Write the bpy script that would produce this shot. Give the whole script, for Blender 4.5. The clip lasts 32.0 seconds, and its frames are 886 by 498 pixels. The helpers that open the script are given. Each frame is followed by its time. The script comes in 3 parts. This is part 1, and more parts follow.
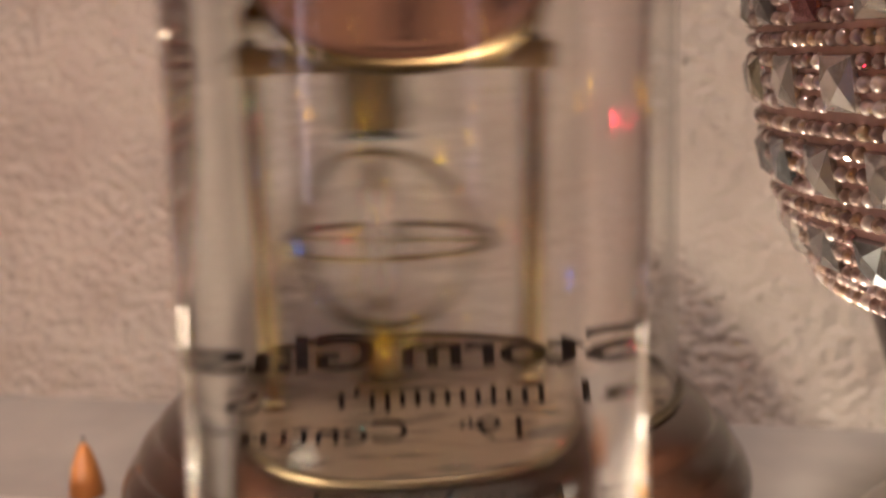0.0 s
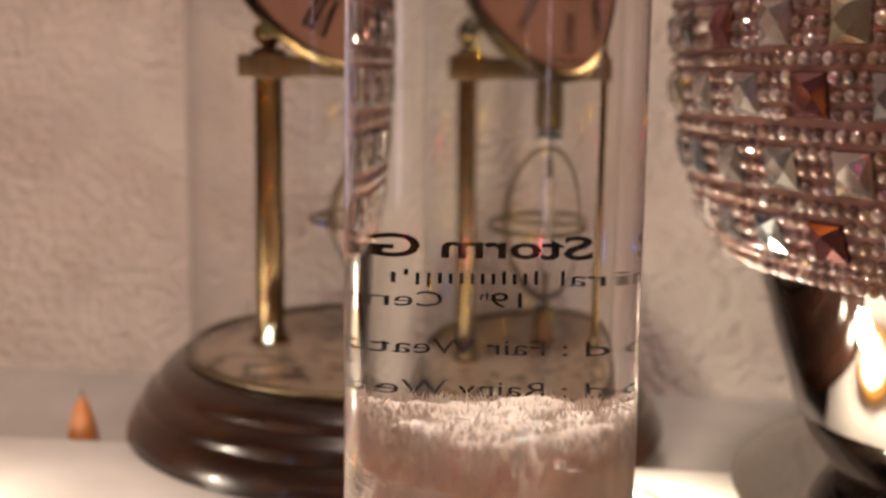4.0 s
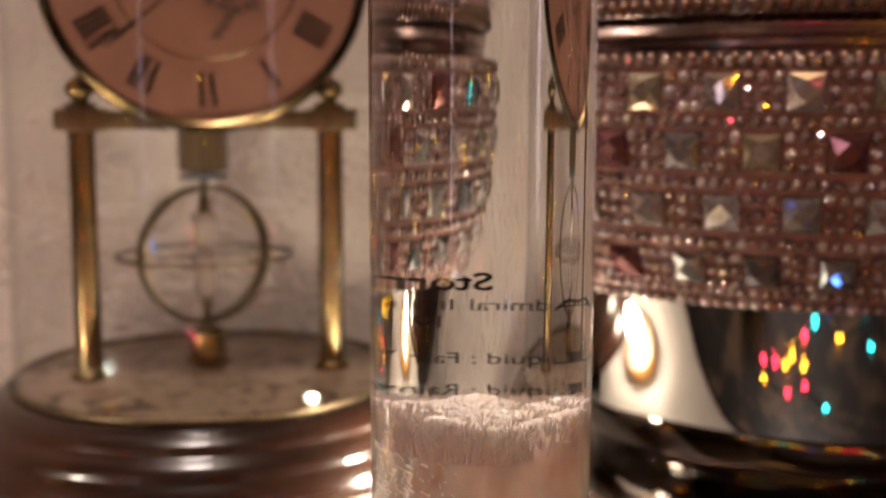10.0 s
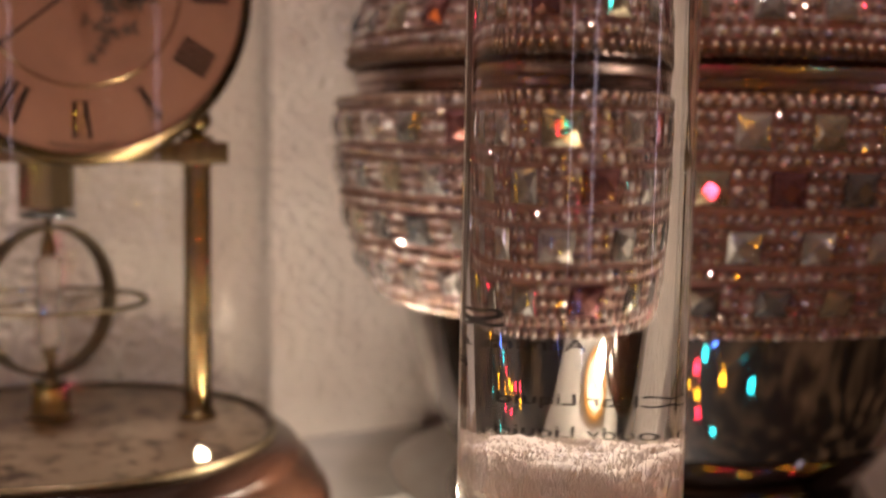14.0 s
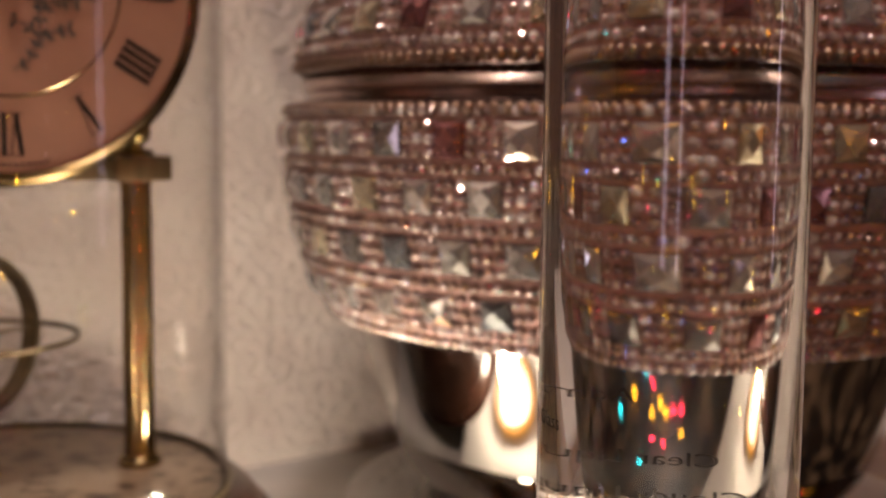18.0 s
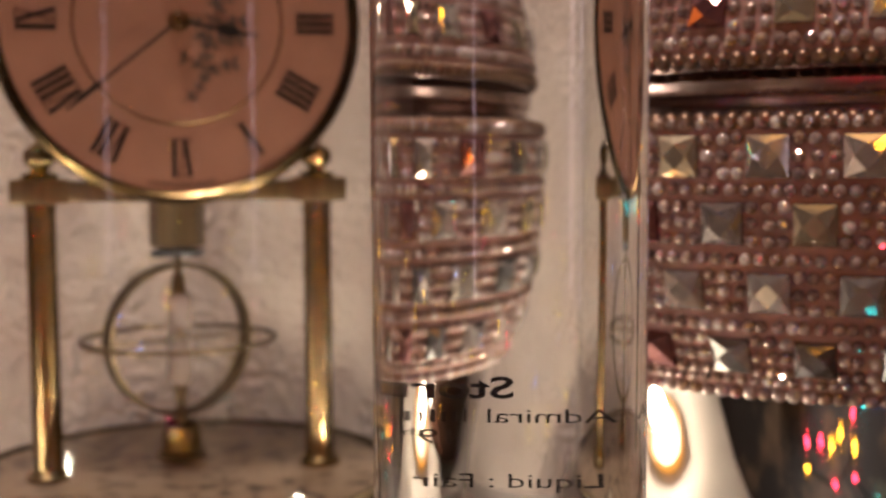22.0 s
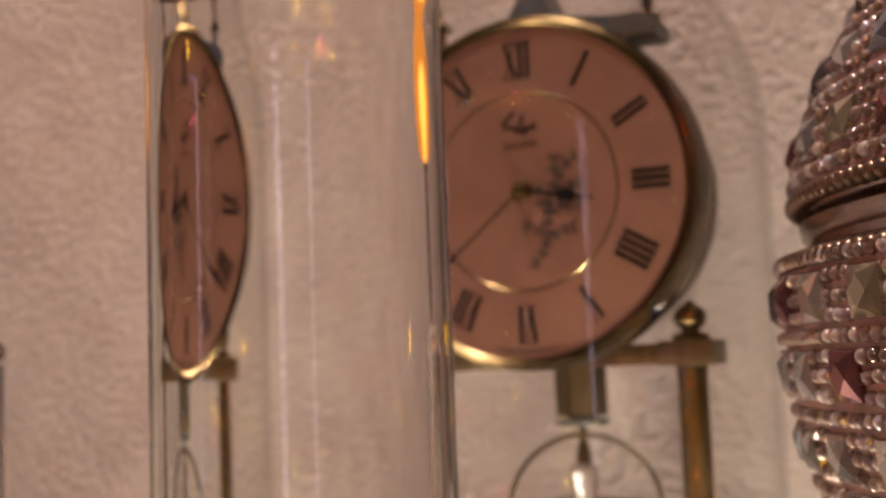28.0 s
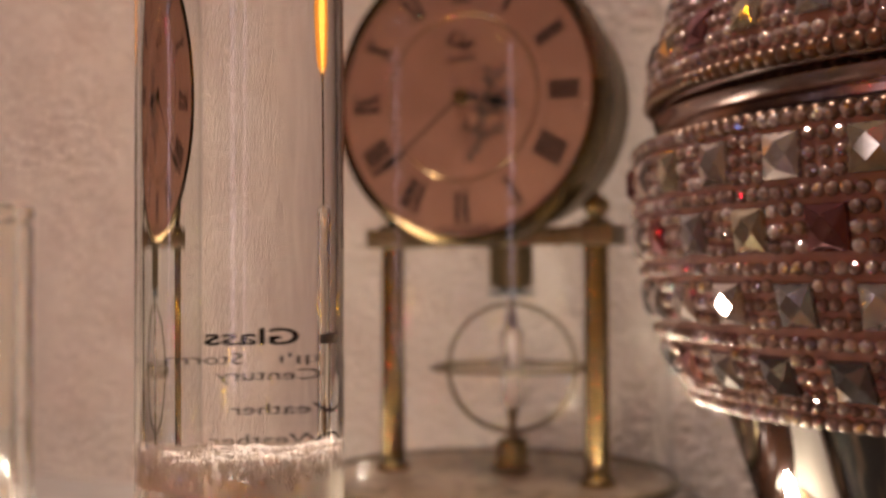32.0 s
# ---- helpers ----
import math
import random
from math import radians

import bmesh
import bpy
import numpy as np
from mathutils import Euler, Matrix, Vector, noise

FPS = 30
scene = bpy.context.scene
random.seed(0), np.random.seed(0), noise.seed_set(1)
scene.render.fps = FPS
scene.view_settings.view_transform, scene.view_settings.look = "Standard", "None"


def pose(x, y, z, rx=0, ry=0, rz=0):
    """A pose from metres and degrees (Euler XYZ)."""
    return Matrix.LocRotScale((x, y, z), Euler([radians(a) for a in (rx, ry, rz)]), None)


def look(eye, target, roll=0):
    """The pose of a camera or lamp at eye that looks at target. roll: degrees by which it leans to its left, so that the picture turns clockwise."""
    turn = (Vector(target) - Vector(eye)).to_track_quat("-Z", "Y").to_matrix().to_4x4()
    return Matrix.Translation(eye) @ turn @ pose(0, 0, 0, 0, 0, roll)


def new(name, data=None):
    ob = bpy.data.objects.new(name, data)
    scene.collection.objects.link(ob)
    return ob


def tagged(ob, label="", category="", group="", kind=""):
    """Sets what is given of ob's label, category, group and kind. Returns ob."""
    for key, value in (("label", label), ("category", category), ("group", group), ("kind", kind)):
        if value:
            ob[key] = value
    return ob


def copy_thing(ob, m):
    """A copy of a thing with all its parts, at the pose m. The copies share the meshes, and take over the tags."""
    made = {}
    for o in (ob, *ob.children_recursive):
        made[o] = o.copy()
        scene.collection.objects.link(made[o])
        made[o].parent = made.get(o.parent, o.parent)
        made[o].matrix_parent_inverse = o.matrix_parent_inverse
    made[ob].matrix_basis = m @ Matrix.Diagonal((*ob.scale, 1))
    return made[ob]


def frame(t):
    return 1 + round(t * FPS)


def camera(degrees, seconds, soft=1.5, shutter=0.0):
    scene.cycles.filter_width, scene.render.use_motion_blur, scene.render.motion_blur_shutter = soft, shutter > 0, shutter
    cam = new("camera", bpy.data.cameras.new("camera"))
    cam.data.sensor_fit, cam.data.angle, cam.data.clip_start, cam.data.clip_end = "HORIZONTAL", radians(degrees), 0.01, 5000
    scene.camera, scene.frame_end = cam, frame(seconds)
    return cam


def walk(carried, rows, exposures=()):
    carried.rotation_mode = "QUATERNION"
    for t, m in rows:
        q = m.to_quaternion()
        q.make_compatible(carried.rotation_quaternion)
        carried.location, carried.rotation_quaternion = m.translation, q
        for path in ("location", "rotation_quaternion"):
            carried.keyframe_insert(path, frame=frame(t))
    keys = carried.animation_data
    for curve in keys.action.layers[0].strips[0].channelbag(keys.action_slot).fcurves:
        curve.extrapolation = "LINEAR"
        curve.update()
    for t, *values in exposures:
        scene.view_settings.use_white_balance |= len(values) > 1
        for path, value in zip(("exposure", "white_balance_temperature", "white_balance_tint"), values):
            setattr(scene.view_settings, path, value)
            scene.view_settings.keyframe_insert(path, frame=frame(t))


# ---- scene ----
C = 0.01  # centimetres to metres

# ---- camera and its walk ----
cam = camera(40.90, 32.0, soft=2.0)
cam.data.dof.use_dof = True
cam.data.dof.focus_distance, cam.data.dof.aperture_fstop = 0.148, 23.5
PATH = [
    (0, 0.0544, -0.2292, 0.0882, -9.50, 12.46, -1.48),
    (1, 0.0567, -0.2390, 0.0832, -8.33, 12.46, -1.27),
    (2.5, 0.0603, -0.2612, 0.0841, -8.19, 10.59, -0.49),
    (3, 0.0589, -0.2672, 0.0835, -8.22, 9.52, 0.26),
    (3.5, 0.0512, -0.2738, 0.0853, -8.41, 8.21, 0.47),
    (5.5, 0.0312, -0.2814, 0.0850, -7.77, 1.42, 0.09),
    (6, 0.0240, -0.2901, 0.0910, -8.72, -0.75, -0.60),
    (6.5, 0.0311, -0.2926, 0.0886, -8.10, -0.75, -0.29),
    (7, 0.0200, -0.3024, 0.0917, -8.53, -3.48, -0.29),
    (7.5, 0.0203, -0.3072, 0.0919, -8.17, -4.05, -0.14),
    (8, 0.0134, -0.3188, 0.0962, -8.64, -5.88, -0.40),
    (8.5, 0.0170, -0.3149, 0.0962, -8.51, -6.36, -0.78),
    (9, 0.0063, -0.3153, 0.0973, -8.46, -8.73, -0.51),
    (9.5, 0.0048, -0.3138, 0.0953, -7.98, -9.90, -0.25),
    (10, -0.0039, -0.3137, 0.0938, -7.47, -11.86, 0.11),
    (10.5, -0.0118, -0.3124, 0.0953, -7.47, -13.63, 0.08),
    (11, -0.0195, -0.3135, 0.0949, -7.18, -15.43, 0.30),
    (11.5, -0.0282, -0.3117, 0.0959, -7.06, -17.03, 0.44),
    (12, -0.0405, -0.3069, 0.0943, -6.41, -19.84, 0.77),
    (12.5, -0.0474, -0.3013, 0.0953, -6.31, -21.76, 0.79),
    (13, -0.0551, -0.2930, 0.0948, -6.11, -24.79, 0.87),
    (13.5, -0.0591, -0.2868, 0.0919, -5.29, -27.44, 1.06),
    (14, -0.0599, -0.2854, 0.0933, -5.67, -29.29, 1.00),
    (14.5, -0.0664, -0.2788, 0.0958, -5.80, -31.20, 1.10),
    (16.5, -0.0819, -0.2479, 0.0993, -5.90, -38.49, 0.62),
    (17, -0.0779, -0.2447, 0.0942, -5.33, -37.66, 0.65),
    (17.5, -0.0749, -0.2418, 0.0965, -6.17, -37.63, 0.73),
    (18, -0.0706, -0.2503, 0.0967, -5.87, -36.42, 0.55),
    (18.5, -0.0677, -0.2541, 0.0988, -6.30, -34.80, 0.30),
    (19, -0.0541, -0.2598, 0.0997, -6.59, -31.96, 0.55),
    (19.5, -0.0455, -0.2677, 0.1015, -6.83, -29.32, 0.82),
    (20, -0.0399, -0.2716, 0.1000, -6.45, -26.77, 0.73),
    (20.5, -0.0364, -0.2706, 0.0975, -5.84, -24.96, 0.97),
    (21, -0.0224, -0.2791, 0.0934, -4.89, -20.30, 0.25),
    (21.5, -0.0173, -0.2823, 0.0942, -4.61, -17.14, 0.08),
    (22, -0.0019, -0.2833, 0.0942, -4.39, -12.76, -0.27),
    (22.5, 0.0109, -0.2911, 0.0913, -3.80, -8.51, -0.97),
    (23, 0.0214, -0.2808, 0.0985, -5.19, -4.63, -0.26),
    (23.5, 0.0421, -0.2795, 0.0988, -4.80, 1.47, 0.06),
    (24, 0.0409, -0.2741, 0.1016, -4.74, 3.44, -0.49),
    (24.5, 0.0451, -0.2727, 0.1000, -3.17, 7.42, -0.98),
    (26.5, 0.0834, -0.2571, 0.0930, 1.10, 22.52, -2.22),
    (27, 0.0918, -0.2545, 0.0870, 3.76, 24.57, -2.01),
    (27.5, 0.1009, -0.2517, 0.0850, 5.05, 26.45, -2.53),
    (28, 0.1060, -0.2564, 0.0868, 5.43, 27.38, -2.09),
    (28.5, 0.1013, -0.2617, 0.0859, 6.09, 25.62, -2.21),
    (29, 0.1169, -0.2549, 0.0855, 6.26, 28.74, -1.24),
    (29.5, 0.1219, -0.2721, 0.0784, 7.45, 28.25, -0.67),
    (30, 0.1285, -0.2810, 0.0791, 7.12, 29.04, -0.54),
    (30.5, 0.1362, -0.2859, 0.0812, 6.02, 29.62, -0.19),
    (31, 0.1401, -0.2915, 0.0807, 5.28, 29.39, -0.41),
    (31.5, 0.1449, -0.3023, 0.0795, 4.17, 28.72, -0.22),
    (32, 0.1487, -0.2971, 0.0755, 1.39, 28.46, -0.27),
]
walk(cam, [(t, pose(x, y, z, 0, 0, yaw) @ pose(0, 0, 0, 90 + pitch) @ pose(0, 0, 0, 0, 0, roll)) for t, x, y, z, pitch, yaw, roll in PATH],
     exposures=[(0, 0.38), (7, 0.33), (13, 0.38), (17, 0.46), (21, 0.55), (24, 0.42), (27, 0.43), (29, 0.52), (32, 0.58)])

# ---- world and lights ----
world = bpy.data.worlds.new("world")
scene.world = world
world.use_nodes = True
world.node_tree.nodes["Background"].inputs[0].default_value = (0.9, 0.55, 0.5, 1)
world.node_tree.nodes["Background"].inputs[1].default_value = 0.05


def lamp(name, kind, where, target, watts, colour, size, high=0.0):
    data = bpy.data.lights.new(name, kind)
    data.energy, data.color = watts, colour
    if kind == "AREA":
        data.shape, data.size = ("RECTANGLE" if high else "DISK"), size
        data.size_y = high or size
    else:
        data.shadow_soft_size = size
    ob = new(name, data)
    ob.matrix_world = look([v * C for v in where], [v * C for v in target])
    return ob


# main overhead source, added out of view and placed to suit the shading
lamp("added_overhead_light", "AREA", (-12, -33, 124), (2, 4, 4), 9.6, (1.0, 0.84, 0.77), 0.2)
# two added low fills, out of view, that lift the lower wall
lamp("left_fill_light", "POINT", (-9.5, -7.9, 1.2), (6, 0, 3), 0.22, (1.0, 0.85, 0.68), 0.004)
lamp("middle_fill_light", "POINT", (5.2, -5.2, 1.0), (6, 0, 3), 0.32, (1.0, 0.85, 0.66), 0.004)
lamp("tall_lamp_light", "AREA", (50, -66, 14), (4, 0, 6), 0.08, (0.92, 0.78, 1.0), 0.03, 0.3)
lamp("slim_lamp_light", "AREA", (-48, -70, 14), (4, 0, 6), 0.07, (0.92, 0.78, 1.0), 0.03, 0.3)


# ---- materials ----
def material(name, colour, rough=0.5, metal=0.0, **more):
    m = bpy.data.materials.new(name)
    m.use_nodes = True
    b = m.node_tree.nodes["Principled BSDF"]
    b.inputs["Base Color"].default_value = (*colour, 1)
    b.inputs["Roughness"].default_value = rough
    b.inputs["Metallic"].default_value = metal
    for key, value in more.items():
        b.inputs[key.replace("_", " ")].default_value = value
    return m


def noisy(m, scale, low, high, detail=6.0, stretch=(1, 1, 1), sharp=(0.35, 0.65)):
    """Lets a noise mix two base colours."""
    nodes, links = m.node_tree.nodes, m.node_tree.links
    co = nodes.new("ShaderNodeTexCoord")
    mp = nodes.new("ShaderNodeMapping")
    mp.inputs["Scale"].default_value = stretch
    nz = nodes.new("ShaderNodeTexNoise")
    nz.inputs["Scale"].default_value, nz.inputs["Detail"].default_value = scale, detail
    ramp = nodes.new("ShaderNodeValToRGB")
    ramp.color_ramp.elements[0].position, ramp.color_ramp.elements[1].position = sharp
    ramp.color_ramp.elements[0].color, ramp.color_ramp.elements[1].color = (*low, 1), (*high, 1)
    links.new(co.outputs["Object"], mp.inputs[0])
    links.new(mp.outputs[0], nz.inputs["Vector"])
    links.new(nz.outputs["Fac"], ramp.inputs[0])
    links.new(ramp.outputs[0], nodes["Principled BSDF"].inputs["Base Color"])
    return nz


def bumped(m, scale, height, detail=3.0, distance=0.001, kind="noise", stretch=(1, 1, 1)):
    nodes, links = m.node_tree.nodes, m.node_tree.links
    co = nodes.new("ShaderNodeTexCoord")
    mp = nodes.new("ShaderNodeMapping")
    mp.inputs["Scale"].default_value = stretch
    nz = nodes.new("ShaderNodeTexNoise")
    nz.inputs["Scale"].default_value, nz.inputs["Detail"].default_value = scale, detail
    bp = nodes.new("ShaderNodeBump")
    bp.inputs["Strength"].default_value, bp.inputs["Distance"].default_value = height, distance
    links.new(co.outputs["Object"], mp.inputs[0])
    links.new(mp.outputs[0], nz.inputs["Vector"])
    links.new(nz.outputs["Fac"], bp.inputs["Height"])
    links.new(bp.outputs[0], nodes["Principled BSDF"].inputs["Normal"])


def glass(name, ior, colour=(1, 1, 1), rough=0.0):
    m = bpy.data.materials.new(name)
    m.use_nodes = True
    t = m.node_tree
    t.nodes.remove(t.nodes["Principled BSDF"])
    g = t.nodes.new("ShaderNodeBsdfGlass")
    g.inputs["IOR"].default_value, g.inputs["Roughness"].default_value = ior, rough
    g.inputs["Color"].default_value = (*colour, 1)
    t.links.new(g.outputs[0], t.nodes["Material Output"].inputs[0])
    return m


WALL = material("stucco", (0.72, 0.62, 0.55), 0.85)
noisy(WALL, 40, (0.66, 0.56, 0.50), (0.76, 0.67, 0.60))
bumped(WALL, 290, 1.0, 4.0, 0.0105, stretch=(1, 1, 1.3))
SHELF = material("white_paint", (0.46, 0.43, 0.40), 0.4)
noisy(SHELF, 60, (0.43, 0.405, 0.37), (0.49, 0.46, 0.425))
LEDGE = material("grey_laminate", (0.30, 0.27, 0.25), 0.35)
noisy(LEDGE, 50, (0.26, 0.24, 0.22), (0.34, 0.31, 0.28))
# tan blotches stand in for the clutter mirrored in the chrome bowl
MOTTLED_STEP = material("mottled_dark_step", (0.035, 0.018, 0.012), 0.4)
noisy(MOTTLED_STEP, 55, (0.008, 0.005, 0.004), (0.20, 0.135, 0.08), 4.0, stretch=(1, 1.6, 1), sharp=(0.48, 0.7))
# the dark of the unlit room is put into the unseen walls' colour
ROOM = material("unlit_room_tone", (0.07, 0.05, 0.045), 0.9)
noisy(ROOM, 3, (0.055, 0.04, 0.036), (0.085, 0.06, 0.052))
CEILING = material("ceiling_paint", (0.6, 0.52, 0.47), 0.9)
noisy(CEILING, 4, (0.57, 0.49, 0.44), (0.63, 0.55, 0.50))
FLOOR = material("carpet", (0.12, 0.08, 0.07), 0.95)
noisy(FLOOR, 80, (0.09, 0.06, 0.05), (0.15, 0.10, 0.08))
BRASS = material("brass", (0.30, 0.20, 0.085), 0.2, 1.0)
noisy(BRASS, 300, (0.21, 0.145, 0.065), (0.28, 0.195, 0.092))
BEZEL = material("antique_brass", (0.17, 0.115, 0.05), 0.24, 1.0)
noisy(BEZEL, 350, (0.07, 0.046, 0.021), (0.13, 0.088, 0.04))
SATIN = material("satin_brass", (0.20, 0.145, 0.08), 0.38, 0.9)
noisy(SATIN, 500, (0.11, 0.08, 0.045), (0.165, 0.122, 0.07), stretch=(1, 1, 0.1))
BRONZE = material("aged_bronze", (0.11, 0.08, 0.045), 0.42, 0.9)
noisy(BRONZE, 400, (0.085, 0.062, 0.036), (0.135, 0.10, 0.058))
PLATE = material("engraved_brass", (0.3, 0.2, 0.12), 0.34, 0.6)
noisy(PLATE, 190, (0.08, 0.052, 0.036), (0.33, 0.25, 0.175), 4.0, sharp=(0.38, 0.5))
STEEL = material("dark_steel", (0.10, 0.11, 0.12), 0.35, 0.8)
DIAL = material("salmon_dial", (0.19, 0.09, 0.06), 0.5, Specular_IOR_Level=0.3)
noisy(DIAL, 120, (0.155, 0.075, 0.05), (0.178, 0.088, 0.059))
INK = material("black_ink", (0.006, 0.005, 0.005), 0.8, 0.0, Specular_IOR_Level=0.1)
GREYINK = material("grey_ink", (0.022, 0.02, 0.017), 0.5)
WOOD = material("lacquered_wood", (0.03, 0.01, 0.007), 0.25, 0.0, Specular_IOR_Level=0.25, Coat_Weight=0.3, Coat_Roughness=0.05, Coat_IOR=1.45)
noisy(WOOD, 60, (0.008, 0.0035, 0.002), (0.022, 0.0085, 0.005), 5.0, stretch=(0.3, 0.3, 2.5))
DOME = bpy.data.materials.new("thin_dome_glass")
DOME.use_nodes = True
_t = DOME.node_tree
_t.nodes.remove(_t.nodes["Principled BSDF"])
_mix, _clear, _gloss, _face = (_t.nodes.new("ShaderNode" + n) for n in ("MixShader", "BsdfTransparent", "BsdfGlossy", "LayerWeight"))
_gloss.inputs["Roughness"].default_value = 0.01
_clear.inputs[0].default_value = (0.985, 0.985, 0.98, 1)
_pow, _sum = _t.nodes.new("ShaderNodeMath"), _t.nodes.new("ShaderNodeMath")
_pow.operation, _sum.operation = "POWER", "MULTIPLY_ADD"
_pow.inputs[1].default_value, _sum.inputs[1].default_value, _sum.inputs[2].default_value = 5.0, 0.8, 0.018
_t.links.new(_face.outputs["Facing"], _pow.inputs[0])
_t.links.new(_pow.outputs[0], _sum.inputs[0])
_t.links.new(_sum.outputs[0], _mix.inputs[0])
_t.links.new(_clear.outputs[0], _mix.inputs[1])
_t.links.new(_gloss.outputs[0], _mix.inputs[2])
_t.links.new(_mix.outputs[0], _t.nodes["Material Output"].inputs[0])
SPINDLE = material("cloudy_crystal", (0.62, 0.54, 0.5), 0.12, Transmission_Weight=0.75, IOR=1.5)
CRYSTAL = glass("clear_crystal", 1.5)
TUBE = glass("tube_glass", 1.47, (0.99, 0.99, 0.98))
VIAL = glass("vial_glass", 1.5, (0.998, 0.994, 0.975))
LIQUID = glass("storm_liquid", 1.37 / 1.47)
NEEDLE = material("needle_crystal", (0.75, 0.68, 0.62), 0.2)
FEATHER = material("feather_crystal", (0.42, 0.36, 0.305), 0.6)
SNOW = material("camphor_crystal", (0.55, 0.46, 0.39), 0.7, Subsurface_Weight=1.0, Subsurface_Radius=(0.8, 0.8, 0.8), Subsurface_Scale=0.004, Specular_IOR_Level=0.15)
noisy(SNOW, 350, (0.40, 0.36, 0.305), (0.48, 0.435, 0.37), 6.0, stretch=(1, 1, 0.5))
ORANGE = material("orange_solid", (0.62, 0.22, 0.05), 0.45)
noisy(ORANGE, 150, (0.36, 0.13, 0.035), (0.45, 0.18, 0.05))
ENAMEL = material("mauve_setting", (0.20, 0.12, 0.11), 0.65, 0.0, Specular_IOR_Level=0.12)
noisy(ENAMEL, 200, (0.18, 0.104, 0.09), (0.26, 0.152, 0.133))
BAND = material("polished_band", (0.34, 0.25, 0.235), 0.2, 1.0)
noisy(BAND, 90, (0.28, 0.205, 0.195), (0.37, 0.275, 0.26))
CHROME = material("chrome", (0.34, 0.325, 0.31), 0.04, 1.0)
bumped(CHROME, 28, 0.5, 1.2, 0.002, stretch=(1, 1, 0.7))
DARK = material("dark_bead_metal", (0.16, 0.10, 0.07), 0.3, 0.9)


def varied(m, colours, spread=True):
    """Picks a base colour for each object, or for each island of a joined mesh."""
    nodes, links = m.node_tree.nodes, m.node_tree.links
    info = nodes.new("ShaderNodeObjectInfo")
    geo = nodes.new("ShaderNodeNewGeometry")
    ramp = nodes.new("ShaderNodeValToRGB")
    ramp.color_ramp.interpolation = "CONSTANT"
    while len(ramp.color_ramp.elements) < len(colours):
        ramp.color_ramp.elements.new(0.5)
    for n, colour in enumerate(colours):
        ramp.color_ramp.elements[n].position = n / len(colours)
        ramp.color_ramp.elements[n].color = (*colour, 1)
    links.new((info.outputs["Random"] if spread else geo.outputs["Random Per Island"]), ramp.inputs[0])
    links.new(ramp.outputs[0], nodes["Principled BSDF"].inputs["Base Color"])
    return m


BEAD_COLOURS = [(0.27, 0.195, 0.18), (0.35, 0.275, 0.26), (0.20, 0.14, 0.13), (0.52, 0.46, 0.445), (0.29, 0.205, 0.165)]
BEAD = varied(material("bead_crystal", (0.6, 0.5, 0.45), 0.05, 0.52, IOR=1.75), BEAD_COLOURS)
BEADS = varied(material("bead_crystal_many", (0.6, 0.5, 0.45), 0.05, 0.52, IOR=1.75), BEAD_COLOURS, False)
GEM = varied(material("cut_gem", (0.6, 0.5, 0.45), 0.06, 0.8, IOR=1.8, Thin_Film_Thickness=420.0, Thin_Film_IOR=1.4),
             [(0.42, 0.40, 0.39), (0.52, 0.49, 0.47), (0.46, 0.40, 0.30), (0.26, 0.27, 0.29), (0.24, 0.10, 0.105), (0.50, 0.44, 0.41), (0.36, 0.33, 0.33), (0.56, 0.51, 0.49), (0.22, 0.20, 0.20)])


# ---- mesh helpers ----
def mesh_of(name, bm, mat, smooth=True):
    me = bpy.data.meshes.new(name)
    bmesh.ops.recalc_face_normals(bm, faces=bm.faces[:])
    for f in bm.faces:
        f.smooth = smooth
    bm.to_mesh(me)
    bm.free()
    me.materials.append(mat)
    if smooth:
        me.set_sharp_from_angle(angle=radians(38))
    return me


def part(name, bm, mat, parent=None, label="", smooth=True):
    ob = new(name, mesh_of(name, bm, mat, smooth))
    ob.parent = parent
    if label:
        tagged(ob, label)
    return ob


def empty(name, x=0, y=0, z=0, turn=0):
    ob = new(name)
    ob.empty_display_size = 0.01
    ob.matrix_world = pose(x * C, y * C, z * C, 0, 0, turn)
    return ob


def lathe(profile, steps=96, x=0, y=0, closed=False):
    """A turned body: profile of (radius, height) in centimetres."""
    bm = bmesh.new()
    rings = []
    for r, z in profile:
        if r < 1e-4:
            rings.append([bm.verts.new((x * C, y * C, z * C))])
        else:
            rings.append([bm.verts.new(((x + r * math.cos(2 * math.pi * k / steps)) * C, (y + r * math.sin(2 * math.pi * k / steps)) * C, z * C))
                          for k in range(steps)])
    pairs = list(zip(rings, rings[1:])) + ([(rings[-1], rings[0])] if closed else [])
    for a, b in pairs:
        for k in range(steps):
            j = (k + 1) % steps
            quad = [a[k % len(a)], a[j % len(a)], b[j % len(b)], b[k % len(b)]]
            face = list(dict.fromkeys(quad))
            if len(face) > 2:
                bm.faces.new(face)
    return bm


def block(x0, x1, y0, y1, z0, z1, bevel=0.0, seg=2):
    bm = bmesh.new()
    bmesh.ops.create_cube(bm, size=1)
    for v in bm.verts:
        v.co = Vector(((x0 + (v.co.x + 0.5) * (x1 - x0)) * C, (y0 + (v.co.y + 0.5) * (y1 - y0)) * C, (z0 + (v.co.z + 0.5) * (z1 - z0)) * C))
    if bevel:
        bmesh.ops.bevel(bm, geom=bm.edges[:], offset=bevel * C, segments=seg, affect="EDGES", profile=0.5)
    return bm


def moved(bm, m):
    bmesh.ops.transform(bm, matrix=m, verts=bm.verts[:])
    return bm


def ring(major, minor, steps=64, sides=10, squash=1.0):
    return lathe([(major + minor * math.cos(a), squash * minor * math.sin(a)) for a in [2 * math.pi * k / sides for k in range(sides)]], steps, closed=True)


